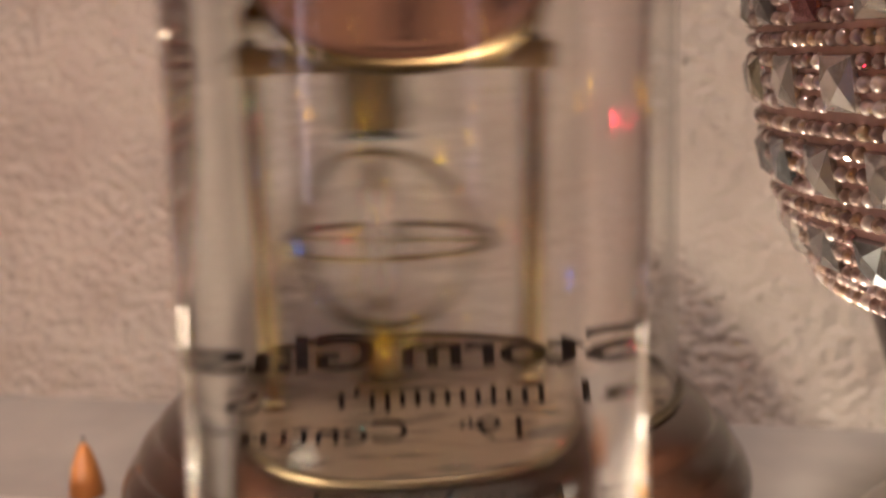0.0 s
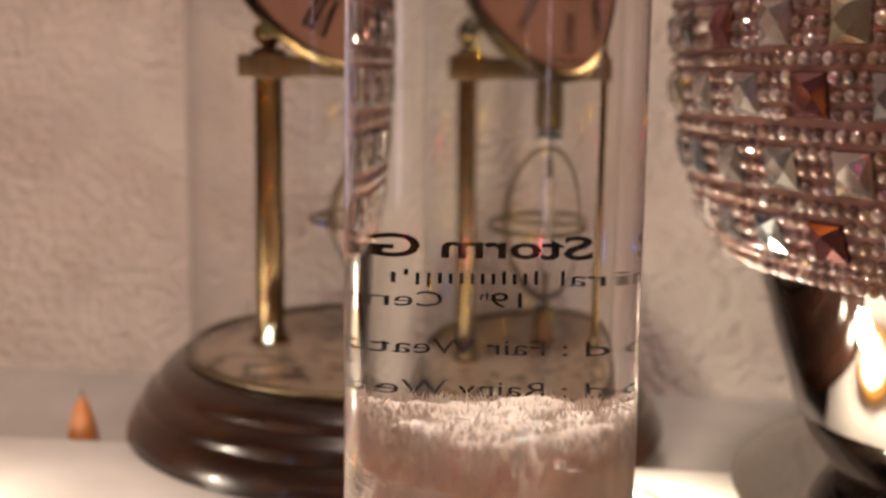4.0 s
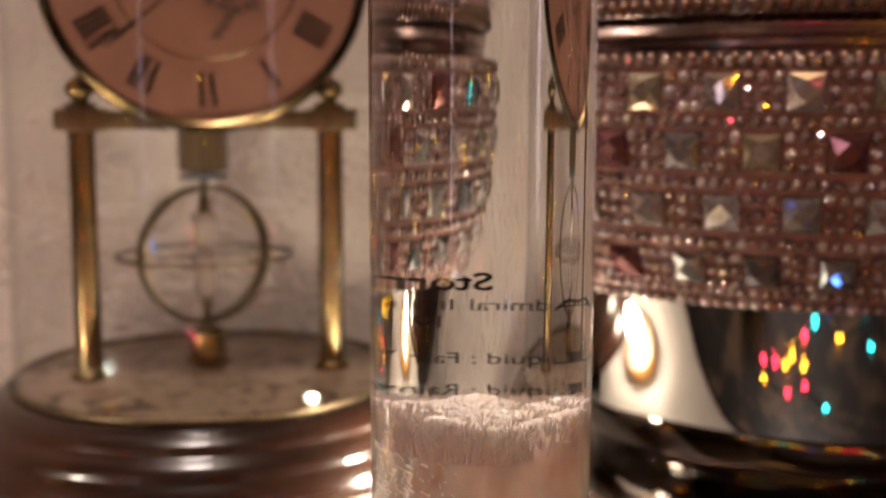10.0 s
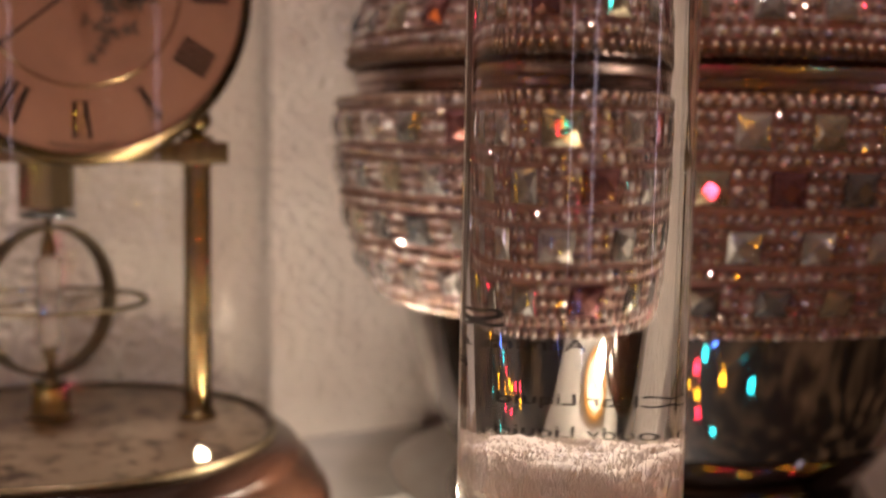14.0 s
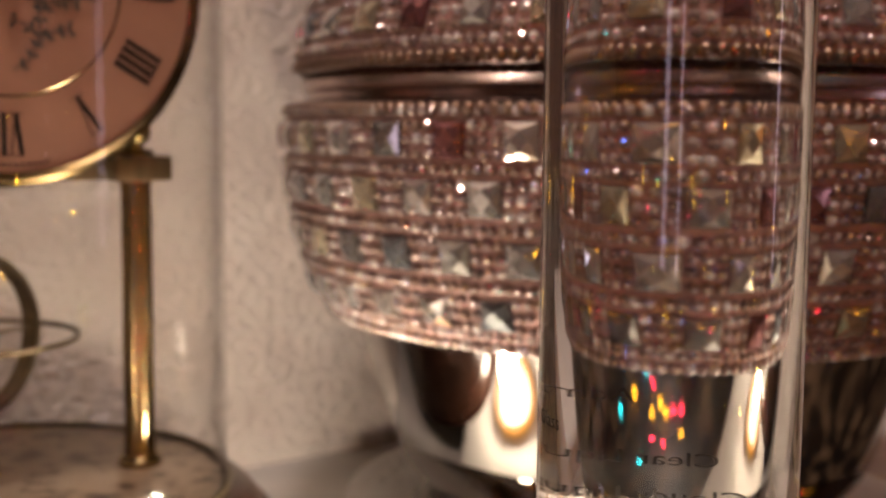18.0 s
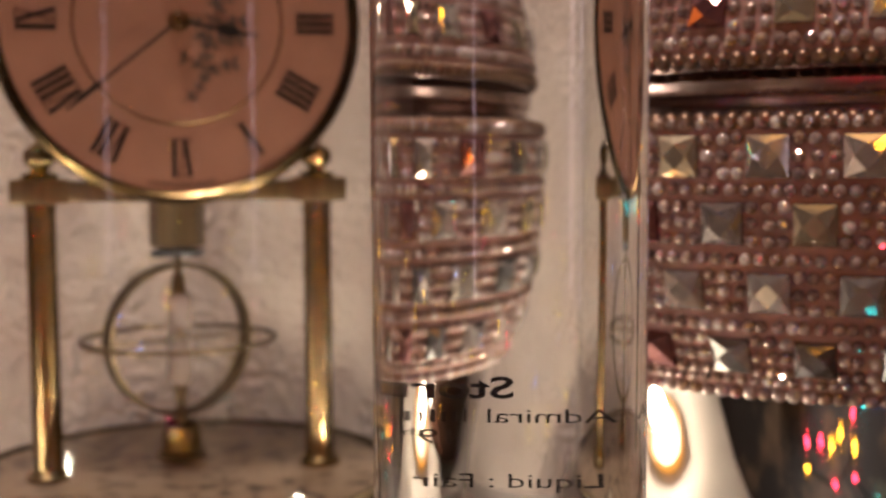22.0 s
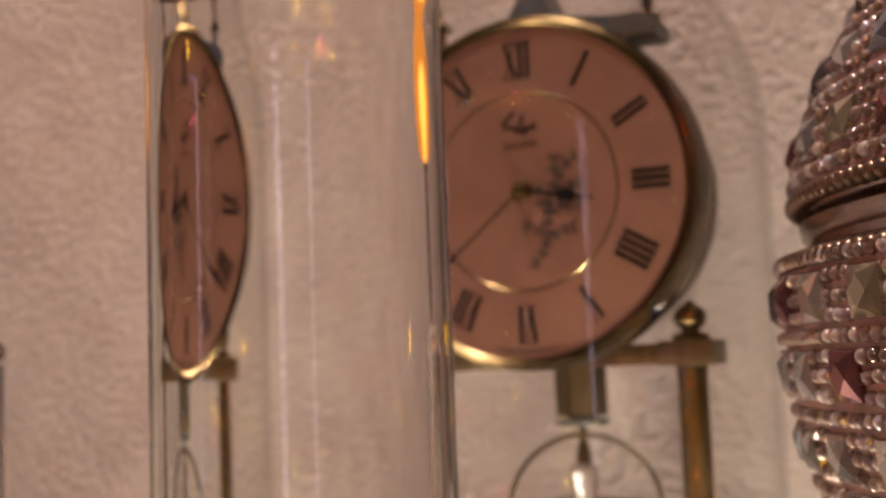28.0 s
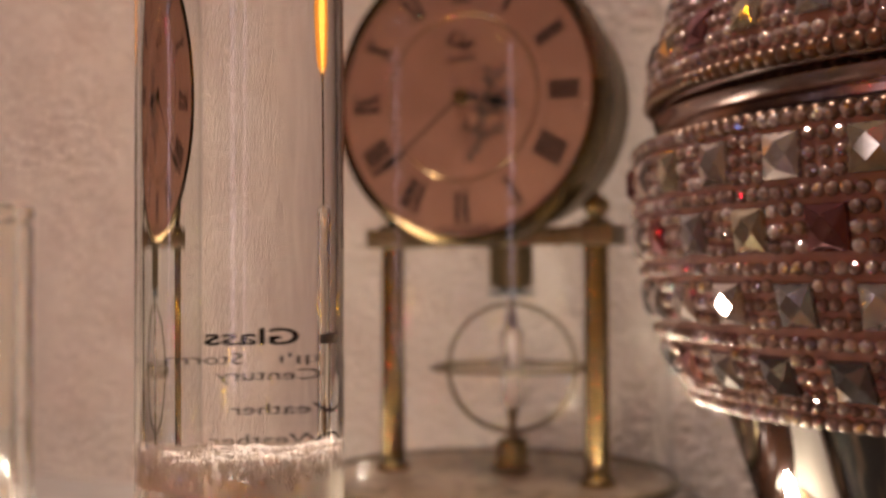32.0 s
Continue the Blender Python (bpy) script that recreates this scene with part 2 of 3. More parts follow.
# ---- setting ----
shelf = part("shelf", block(-70, 70, -8.6, -2.0, -3.0, 0.0, 0.15), SHELF)
tagged(shelf, "white painted shelf board with a rounded edge", "shelf", kind="structure")
# added out of view: carries the tube and keeps the bowl's reflection dark
step = part("step", block(-70, 70, -60, -8.61, -7.0, -4.0, 0.2), MOTTLED_STEP)
tagged(step, "unseen dark step added before the shelf, mirrored in the bowl", "step", kind="structure")
ledge = part("ledge", block(-70, 70, -1.99, 7.6, -3.0, -0.95), LEDGE)
tagged(ledge, "grey ledge strip between the shelf and the wall", "ledge", kind="structure")
wall = part("wall_north", block(-150, 150, 7.6, 17.6, -80, 170), WALL)
tagged(wall, "beige stucco wall with a coarse raised texture", "wall", kind="structure")
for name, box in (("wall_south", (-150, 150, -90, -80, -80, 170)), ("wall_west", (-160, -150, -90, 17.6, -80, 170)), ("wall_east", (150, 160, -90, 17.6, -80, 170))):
    tagged(part(name, block(*box), ROOM), "unseen plain room wall, coloured dark to stand for an unlit room", "wall", kind="structure")
tagged(part("floor", block(-160, 160, -90, 17.6, -90, -80), FLOOR), "dark carpeted floor", "floor", kind="structure")
tagged(part("ceiling", block(-160, 160, -90, 17.6, 170, 180), CEILING), "plain cream ceiling", "ceiling", kind="structure")


# ---- clock ----
def finial(profile, steps=24, x=0, y=0, z=0):
    return lathe([(r, z + h) for r, h in profile], steps, x, y)


def clock():
    top = empty("anniversary_clock", 0, 0, 0)
    tagged(top, "brass anniversary clock with a salmon dial on a dark wooden base", "clock")
    cx, cy, zd = -0.07, 0.86, 12.45
    steps = []
    for r0, z0, dr, dz in ((6.56, 0.0, 0.32, 0.72), (6.2, 0.74, 0.36, 0.5), (5.8, 1.26, 0.5, 0.5)):
        steps += [(r0 - dr * (k / 8) ** 2, z0 + 0.03 + (dz - 0.03) * k / 8) for k in range(9)]
    base = part("base", lathe([(0, 0), (6.45, 0)] + steps + [(5.1, 1.82), (0, 1.82)], 128, cx, cy), WOOD, top,
                "dark lacquered turned wooden base with stepped ridges")
    for x in (-3, 3):
        part("foot", lathe([(0, -0.95), (0.5, -0.95), (0.55, -0.8), (0.5, 0.02), (0, 0.02)], 20, cx + x, cy + 2.5), STEEL, top)
    part("plate", lathe([(0, 1.8), (4.9, 1.8), (4.95, 1.86), (4.85, 1.92), (0, 1.92)], 96, cx, cy), PLATE, top, "mottled engraved brass plate")
    part("seat_ring", moved(ring(5.1, 0.09, 96, 10), Matrix.Translation((cx * C, cy * C, 1.9 * C))), BRONZE, top)
    # pillars, beam and ball finials
    for s in (-1, 1):
        part("pillar", lathe([(0, 1.9), (0.48, 1.9), (0.48, 2.05), (0.36, 2.15), (0.345, 2.3), (0.345, 2.4), (0.338, 8.1), (0.338, 8.2), (0.36, 8.42), (0, 8.42)], 32, 3.2 * s, 0.5), BRASS, top)
        part("cap", block(3.2 * s - 0.62, 3.2 * s + 0.66, -0.02, 1.1, 8.41, 8.97, 0.04), SATIN, top)
        part("ball_finial", finial([(0, 0), (0.42, 0), (0.42, 0.12), (0.2, 0.18), (0.2, 0.24), (0.33, 0.34), (0.38, 0.5), (0.33, 0.68), (0.15, 0.8), (0.1, 0.86), (0, 0.92)],
                                   28, 3.2 * s, 0.55, 8.97), BRASS, top)
    part("beam", block(-2.6, 2.6, 0.02, 1.0, 8.44, 8.92, 0.03), SATIN, top)
    # case and dial
    turn = Matrix.Translation((0, 0, zd * C)) @ pose(0, 0, 0, 90, 0, 0)
    case = part("case", moved(lathe([(0, -2.9), (2.6, -2.9), (3.3, -2.6), (3.55, -2.3), (3.6, 0.0), (3.95, 0.1), (3.95, 0.9), (0, 0.9)], 96), turn), SATIN, top)
    part("bezel", moved(lathe([(3.72, 0.95), (3.78, 1.22), (3.88, 1.3), (4.0, 1.24), (4.06, 1.05), (4.06, 0.2), (3.9, 0.15), (3.72, 0.4)], 128, closed=True), turn), BEZEL, top)
    face = part("dial", moved(lathe([(0, 1.0), (3.76, 1.0), (3.76, 1.19), (0, 1.19)], 96), turn), DIAL, top, "salmon pink printed clock dial")
    part("ring_line", moved(ring(2.26, 0.022, 96, 6, 0.5), turn @ Matrix.Translation((0, 0, 1.195 * C))), BRASS, face)

    def stroke(bm, a, b, w, lift=1.2):
        """A flat bar on the dial from a to b, points in centimetres from its centre."""
        a, b = Vector(a), Vector(b)
        d = (b - a).normalized()
        n = Vector((-d.y, d.x)) * w / 2
        low = [bm.verts.new((p.x * C, -lift * C, (zd + p.y) * C)) for p in (a - n, b - n, b + n, a + n)]
        high = [bm.verts.new((v.co.x, v.co.y - 0.008 * C, v.co.z)) for v in low]
        bm.faces.new(high)
        for k in range(4):
            bm.faces.new((low[k], low[(k + 1) % 4], high[(k + 1) % 4], high[k]))

    numerals = {12: "XII", 1: "I", 2: "II", 3: "III", 4: "IIII", 5: "V", 6: "VI", 7: "VII", 8: "VIII", 9: "IX", 10: "X", 11: "XI"}
    widths = {"I": 0.17, "V": 0.3, "X": 0.34}
    for hour, text in numerals.items():
        bm = bmesh.new()
        ang = math.radians(30 * hour)
        out, side = Vector((math.sin(ang), math.cos(ang))), Vector((math.cos(ang), -math.sin(ang)))
        total = sum(widths[ch] for ch in text)
        at = -total / 2
        r0, r1 = 2.6, 3.42

        def put(u0, v0, u1, v1, w):
            stroke(bm, out * v0 + side * u0, out * v1 + side * u1, w)
        for ch in text:
            w = widths[ch]
            m = at + w / 2
            if ch == "I":
                put(m, r0, m, r1, 0.1)
            elif ch == "V":
                put(m, r0, m - 0.11, r1, 0.095)
                put(m, r0, m + 0.11, r1, 0.03)
            else:
                put(m + 0.13, r0, m - 0.13, r1, 0.095)
                put(m - 0.13, r0, m + 0.13, r1, 0.03)
            put(m - w * 0.45, r0, m + w * 0.45, r0, 0.022)
            put(m - w * 0.45, r1, m + w * 0.45, r1, 0.022)
            at += w
        part("numeral", bm, INK, face, smooth=False)
    # plant print
    bm = bmesh.new()
    stems = [((0.05, -1.75), (0.35, -1.6), (0.55, -1.2), (0.6, -0.7), (0.62, -0.3), (0.75, 0.1), (0.95, 0.4), (1.35, 0.72)), ((0.57, -1.1), (0.3, -0.85), (0.02, -0.78)), ((0.56, -1.2), (0.85, -0.98), (1.25, -0.9)),
             ((0.6, -0.6), (0.95, -0.35), (1.4, -0.4)), ((0.66, -0.15), (1.0, 0.0), (1.45, 0.05)), ((0.6, -0.5), (0.4, -0.2), (0.38, 0.1)), ((0.85, 0.25), (0.75, 0.5), (0.8, 0.75))]
    rng = random.Random(4)
    for line in stems:
        for a, b in zip(line, line[1:]):
            stroke(bm, a, b, 0.032)
            a, b = Vector(a), Vector(b)
            along = (b - a).normalized()
            count = max(1, int((b - a).length / 0.2))
            for k in range(count):
                p = a.lerp(b, (k + 0.5) / count)
                for s in (-1, 1):
                    q = p + along * 0.12 + Vector((-along.y, along.x)) * s * rng.uniform(0.11, 0.16)
                    stroke(bm, p.lerp(q, 0.1), q, 0.024, 1.202)
                    stroke(bm, p.lerp(q, 0.35), p.lerp(q, 0.95), 0.075, 1.203)
    part("plant_print", bm, GREYINK, face, "fine grey leafy sprig printed on the dial", smooth=False)
    # maker's mark as a plain shape, and the word below it
    bm = bmesh.new()
    for a, b in (((-0.38, 1.62), (-0.1, 1.82)), ((-0.4, 1.5), (-0.02, 1.45)), ((-0.38, 1.62), (-0.4, 1.5)), ((-0.1, 1.35), (0.42, 1.42)), ((0.0, 1.42), (0.1, 1.75)), ((0.12, 1.25), (0.2, 1.5)), ((0.3, 1.4), (0.38, 1.55))):
        stroke(bm, a, b, 0.06)
    part("mark", bm, INK, face, "black script mark drawn as plain strokes", smooth=False)
    word("word", "QUARTZ", 0.2, face, INK, turn @ Matrix.Translation((0, 1.05 * C, 1.2 * C)))
    bm = bmesh.new()
    for k in range(12):
        a = math.radians(180 + (k - 5.5) * 2.0)
        stroke(bm, (3.6 * math.sin(a) - 0.04, 3.6 * math.cos(a)), (3.6 * math.sin(a) + 0.04, 3.6 * math.cos(a)), 0.05)
    part("small_print", bm, INK, face, "tiny line of print under the six", smooth=False)
    # pointers of the dial and the hub
    for ang, length, wide in ((231, 3.1, 0.06), (100, 1.75, 0.07)):
        bm = bmesh.new()
        d = Vector((math.sin(math.radians(ang)), math.cos(math.radians(ang))))
        stroke(bm, d * -0.1, d * length, wide, 1.33 if wide < 0.065 else 1.28)
        if wide > 0.065:
            for k in range(6):
                stroke(bm, d * (0.85 + k * 0.08), d * (0.95 + k * 0.08), 0.12 + 0.16 * math.sin(math.pi * (k + 0.5) / 6), 1.281 + 0.001 * k)
        else:
            stroke(bm, d * 2.2, d * 2.8, 0.11, 1.331)
        part("minute_hand" if wide < 0.065 else "hour_hand", bm, INK, top, smooth=False)
    part("hub", moved(lathe([(0, 1.19), (0.24, 1.19), (0.24, 1.3), (0.19, 1.36), (0.17, 1.45), (0.06, 1.62), (0, 1.64)], 28), turn), BRASS, top)
    # crest with three finials
    bm = bmesh.new()
    outline = []
    for k in range(41):
        x = -3.0 + 6.0 * k / 40
        ax = abs(x)
        z = 4.15 + 1.05 * math.exp(-(ax / 0.42) ** 2) - 0.055 * ax * ax + 0.16 * math.exp(-((ax - 2.7) / 0.45) ** 2)
        outline.append((x, zd + z))
    outline = outline + [(3.0 - 6.0 * k / 40, zd + max(math.sqrt(max(0.0, 3.98 ** 2 - (3.0 - 6.0 * k / 40) ** 2)) - 0.05, 3.42)) for k in range(41)]
    front = [bm.verts.new((x * C, -0.3 * C, z * C)) for x, z in outline]
    back = [bm.verts.new((x * C, 0.9 * C, z * C)) for x, z in outline]
    n = 41
    for k in range(n - 1):
        a, b, c, d = k, k + 1, 2 * n - 2 - k, 2 * n - 1 - k
        bm.faces.new((front[a], front[b], front[c], front[d]))
        bm.faces.new((back[d], back[c], back[b], back[a]))
        bm.faces.new((front[a], back[a], back[b], front[b]))
        bm.faces.new((front[d], front[c], back[c], back[d]))
    bm.faces.new((front[0], front[-1], back[-1], back[0]))
    bm.faces.new((front[n - 1], back[n - 1], back[n], front[n]))
    part("crest", bm, STEEL, top, "dark polished crest over the dial", smooth=False)
    shape = [(0, 0), (0.3, 0), (0.3, 0.06), (0.13, 0.12), (0.13, 0.3), (0.18, 0.36), (0.13, 0.42), (0.14, 0.52), (0.32, 0.58), (0.33, 0.62), (0.16, 0.68), (0.2, 0.76), (0.1, 0.86), (0.05, 1.05), (0.03, 1.22), (0, 1.24)]
    for x, z, k in ((0, zd + 5.12, 1.1), (-2.68, zd + 3.9, 0.95), (2.68, zd + 3.9, 0.95)):
        part("finial", finial([(r * k, h * k) for r, h in shape], 24, x, 0.3, z), BRASS, top)
    # pendulum
    px, py, pz = -0.12, 2.2, 4.9
    part("neck", lathe([(0, 7.25), (0.68, 7.25), (0.68, 8.6), (0, 8.6)], 8, px, py), SATIN, top, "faceted brass pendulum housing", smooth=False)
    part("collar", lathe([(0, 7.02), (0.66, 7.02), (0.69, 7.06), (0.69, 7.14), (0.4, 7.18), (0.4, 7.26), (0, 7.26)], 32, px, py), STEEL, top)
    pend = empty("pendulum", px, py, pz, 25)
    pend.parent = top
    part("hoop", moved(lathe([(1.82, -0.24), (1.93, -0.24), (1.93, 0.24), (1.82, 0.24)], 64, closed=True), pose(0, 0, 0, 90, 0, 0)), BRONZE, pend)
    part("horizontal_hoop", lathe([(2.34, -0.05), (2.46, -0.05), (2.46, 0.05), (2.34, 0.05)], 72, closed=True), BRONZE, pend)
    part("spoke", block(-2.4, 2.4, -0.04, 0.04, -0.04, 0.04), BRONZE, pend)
    part("upper_pin", lathe([(0, 1.2), (0.2, 1.2), (0.16, 1.5), (0.1, 1.7), (0.1, 2.15), (0, 2.15)], 20), SATIN, pend)
    part("lower_pin", lathe([(0, -2.35), (0.22, -2.35), (0.2, -2.0), (0.1, -1.7), (0.2, -1.2), (0, -1.2)], 20), SATIN, pend)
    part("crystal_spindle", lathe([(0, -1.2), (0.28, -1.15), (0.36, -0.95), (0.33, -0.7), (0.3, -0.45), (0.34, 0), (0.3, 0.45), (0.33, 0.7), (0.36, 0.95), (0.28, 1.15), (0, 1.2)], 10),
         SPINDLE, pend, "pale faceted crystal spindle", smooth=False)
    for k in range(8):
        bm = bmesh.new()
        pts = [(0.15, 0.0), (0.55, 0.2), (1.05, 0.0), (0.55, -0.2)]
        lo = [bm.verts.new((u * C, 0.04 * C, v * C)) for u, v in pts]
        hi = [bm.verts.new((u * C, -0.04 * C, v * C)) for u, v in pts]
        bm.faces.new(lo[::-1])
        bm.faces.new(hi)
        for j in range(4):
            bm.faces.new((lo[j], lo[(j + 1) % 4], hi[(j + 1) % 4], hi[j]))
        part("petal", moved(bm, pose(0, 0, 0, 0, 0, 45 * k) @ pose(0, 0, 0.25 * C * (1 if k % 2 else -1), 0, 15 if k % 2 else -15, 0)), CRYSTAL, pend, smooth=False)
    part("cup", lathe([(0, 1.9), (0.62, 1.9), (0.62, 2.0), (0.5, 2.05), (0.45, 2.7), (0.5, 2.75), (0.4, 2.78), (0.36, 2.4), (0, 2.4)], 32, px, py), BRASS, top)
    # glass dome over all
    r, thick = 5.06, 0.12
    arc = [(r * math.cos(a), 13.6 + 5.6 * math.sin(a)) for a in [math.pi / 2 * k / 20 for k in range(20)]] + [(0, 19.2)]
    inner = [((r - thick) * math.cos(a), 13.6 + 5.48 * math.sin(a)) for a in [math.pi / 2 * k / 20 for k in range(20)]] + [(0, 19.08)]
    dome = part("dome", lathe([(r - thick, 1.93), (r, 1.93), (r, 2.0), (r, 13.5)] + arc + inner[::-1] + [(r - thick, 13.5), (r - thick, 2.0), (r - thick, 1.93)], 128, cx, cy), DOME, top, "clear glass dome over the clock")
    bmx = bmesh.new()
    bmx.from_mesh(dome.data)
    bmesh.ops.remove_doubles(bmx, verts=bmx.verts[:], dist=1e-6)
    bmesh.ops.recalc_face_normals(bmx, faces=bmx.faces[:])
    bmx.to_mesh(dome.data)
    bmx.free()
    dome.visible_shadow = False
    return top


def word(name, text, size, parent, mat, m, bend=None, bold=0.0):
    """Lettering as a thin mesh, laid flat on m, or wrapped round a cylinder by bend(x, y, z)."""
    curve = bpy.data.curves.new(name, "FONT")
    curve.body, curve.size, curve.align_x, curve.align_y = text, size * C, "CENTER", "CENTER"
    curve.resolution_u, curve.offset, curve.extrude = 3, bold * C, (0.004 * C if bend is None else 0)
    tmp = new("tmp_text", curve)
    me = bpy.data.meshes.new_from_object(tmp.evaluated_get(bpy.context.evaluated_depsgraph_get()))
    bpy.data.objects.remove(tmp)
    me.name = name
    if bend is None:
        me.transform(m)
    else:
        for v in me.vertices:
            v.co = bend(*v.co)
    me.materials.clear()
    me.materials.append(mat)
    ob = new(name, me)
    ob.parent = parent
    return ob


clock()


# ---- storm glass ----
def storm_glass():
    x, y = 3.54, -15.28
    top = empty("storm_glass", x, y, 0)
    foot = -4.0
    tagged(top, "clear storm glass tube of liquid with white feathery crystals, printed lettering", "storm glass")
    R, r, high, level = 1.57, 1.42, 13.1, 12.9
    tube = part("tube", lathe([(0, foot), (1.3, foot), (1.48, foot + 0.05), (R, foot + 0.2), (R, foot + 0.3), (R, 12.6), (R, 12.8), (1.555, 12.94), (1.5, 13.04), (1.42, 13.09), (1.3, high), (0, high)], 160), TUBE, top, "thick clear glass tube with a rounded rim")
    tube.visible_shadow = False
    liquid = part("liquid", lathe([(0, foot + 0.35), (1.2, foot + 0.35), (r, foot + 0.55), (r, foot + 0.65), (r, level - 0.05), (r, level), (0, level)], 160), LIQUID, top, "clear liquid filling the tube")
    liquid.visible_shadow = False
    # crystals: a ragged column with blades on its crown
    rng = random.Random(11)
    bm = bmesh.new()
    steps, rows = 96, 34
    grid = []
    for j in range(rows + 1):
        z = foot + 0.6 + 8.02 * j / rows
        line = []
        for k in range(steps):
            a = 2 * math.pi * k / steps
            rr = 1.36 - 0.05 * abs(noise.noise((math.cos(a) * 6, math.sin(a) * 6, z * 3)))
            dent = 0.7 * max(0.0, math.cos(a - 3.5)) ** 1.6 * (0.4 + 0.6 * j / rows)
            rr -= dent * (0.6 + 0.6 * noise.noise((math.cos(a) * 3, math.sin(a) * 3, z * 2 + 9)))
            zz = z + (0.2 * noise.noise((math.cos(a) * 2, math.sin(a) * 2, 3)) + 0.06 * rng.random() if j == rows else 0)
            line.append(bm.verts.new((rr * math.cos(a) * C, rr * math.sin(a) * C, zz * C)))
        grid.append(line)
    for a, b in zip(grid, grid[1:]):
        for k in range(steps):
            j = (k + 1) % steps
            bm.faces.new((a[k], a[j], b[j], b[k]))
    low = bm.verts.new((0, 0, (foot + 0.55) * C))
    for k in range(steps):
        bm.faces.new((grid[0][k], grid[0][(k + 1) % steps], low))
    rim = grid[-1]
    for share in (0.985, 0.95, 0.9, 0.84, 0.76, 0.64, 0.5, 0.34, 0.16):
        line = []
        for k, v in enumerate(grid[-1]):
            x, y = v.co.x * share, v.co.y * share
            up = 0.1 * noise.noise((x * 260, y * 260, 5)) + 0.04 * noise.noise((x * 900, y * 900, 8)) + 0.03 * rng.random() - 0.02
            line.append(bm.verts.new((x, y, (4.62 + 0.36 * math.sqrt(1 - max(0.0, (share - 0.76) / 0.24) ** 2) + up) * C)))
        for k in range(steps):
            j = (k + 1) % steps
            bm.faces.new((rim[k], rim[j], line[j], line[k]))
        rim = line
    bm.faces.new(rim)
    part("crystal_mass", bm, SNOW, top, "packed white feathery crystals")
    crown, needles = bmesh.new(), bmesh.new()
    for n in range(11000):
        a, rad = rng.uniform(0, 2 * math.pi), 1.3 * math.sqrt(rng.random())
        kind = n % 4
        if kind == 0:  # needles down the open side
            a, rad = rng.gauss(3.5, 0.6), rng.uniform(0.6, 1.25)
        elif kind == 1:  # teeth along the glass
            rad = rng.uniform(1.24, 1.33)
        z = rng.uniform(0.0, 4.6) if kind == 0 else (4.5 if kind == 1 else 4.82) + 0.1 * rng.random()
        p = Vector((rad * math.cos(a), rad * math.sin(a), z))
        lean = 0.9 if kind == 0 else 0.35
        size = rng.uniform(0.05, 0.14) if kind == 0 else (rng.uniform(0.2, 0.46) if kind == 1 else rng.uniform(0.06, 0.2))
        d = (Vector((rng.gauss(0, lean), rng.gauss(0, lean), 1)).normalized() + (Vector((math.cos(a), math.sin(a), 0)) * 0.5 if kind == 0 else Vector((0, 0, 0)))) * size
        if (p + d).xy.length > 1.39:
            d = d - Vector((p.x + d.x, p.y + d.y, 0)).normalized() * ((p + d).xy.length - 1.39)
        w = Vector((-math.sin(a), math.cos(a), 0)) * (0.016 if kind == 1 else 0.01)
        h = w.cross(d).normalized() * 0.015
        bm = needles if kind == 0 else crown
        vs = [bm.verts.new((p + q) * C) for q in (w, h, -w, -h)] + [bm.verts.new((p + d) * C)]
        for k in range(4):
            bm.faces.new((vs[k], vs[(k + 1) % 4], vs[4]))
    tagged(part("crystal_crown", crown, FEATHER, top, "ragged teeth of fine crystals", smooth=False), kind="stuff")
    tagged(part("crystal_needles", needles, NEEDLE, top, "sparkling needle crystals", smooth=False), kind="stuff")
    mid = math.radians(90 + 16)

    def bend(u, v, w, z0):
        a = mid + u / (R * 1.003 * C)
        return Vector((R * 1.003 * C * math.cos(a), R * 1.003 * C * math.sin(a), z0 * C + v))
    for text, size, z0, bold, along in (("Storm Glass", 0.37, 6.62, 0.008, 0.0), ("19    Century", 0.25, 6.02, 0.0, 0.13), ("Clear Liquid : Fair Weather", 0.25, 5.48, 0.0, -0.7), ("Cloudy Liquid : Rainy Weather", 0.25, 5.0, 0.0, -0.7)):
        word("lettering", text, size, top, INK, None, lambda u, v, w, z0=z0, along=along: bend(u + along * C, v, w, z0), bold)
    word("lettering", "Admiral", 0.25, top, INK, None, lambda u, v, w: bend(u - 1.12 * C, v, w, 6.28))
    word("lettering", "Storm Glass", 0.25, top, INK, None, lambda u, v, w: bend(u + 1.2 * C, v, w, 6.28))
    word("lettering", "th", 0.13, top, INK, None, lambda u, v, w: bend(u - 0.29 * C, v, w, 6.07))
    bm = bmesh.new()
    for n, (low, tall) in enumerate(((-0.07, 0.09), (-0.07, 0.06), (-0.07, 0.05), (-0.07, 0.08), (-0.07, 0.05), (-0.07, 0.05), (-0.07, 0.05), (-0.07, 0.05), (-0.07, 0.05), (-0.07, 0.05), (-0.11, 0.05), (-0.09, 0.05), (0.02, 0.09), (-0.07, 0.05))):
        u = -0.6 + 0.066 * n
        vs = [(bm.verts.new(bend((u + d) * C, low * C, 0, 6.28)), bm.verts.new(bend((u + d) * C, tall * C, 0, 6.28))) for d in (0, 0.024)]
        bm.faces.new((vs[0][0], vs[1][0], vs[1][1], vs[0][1]))
    part("print_bar", bm, INK, top, "plain bars of black print")
    return top


storm_glass()


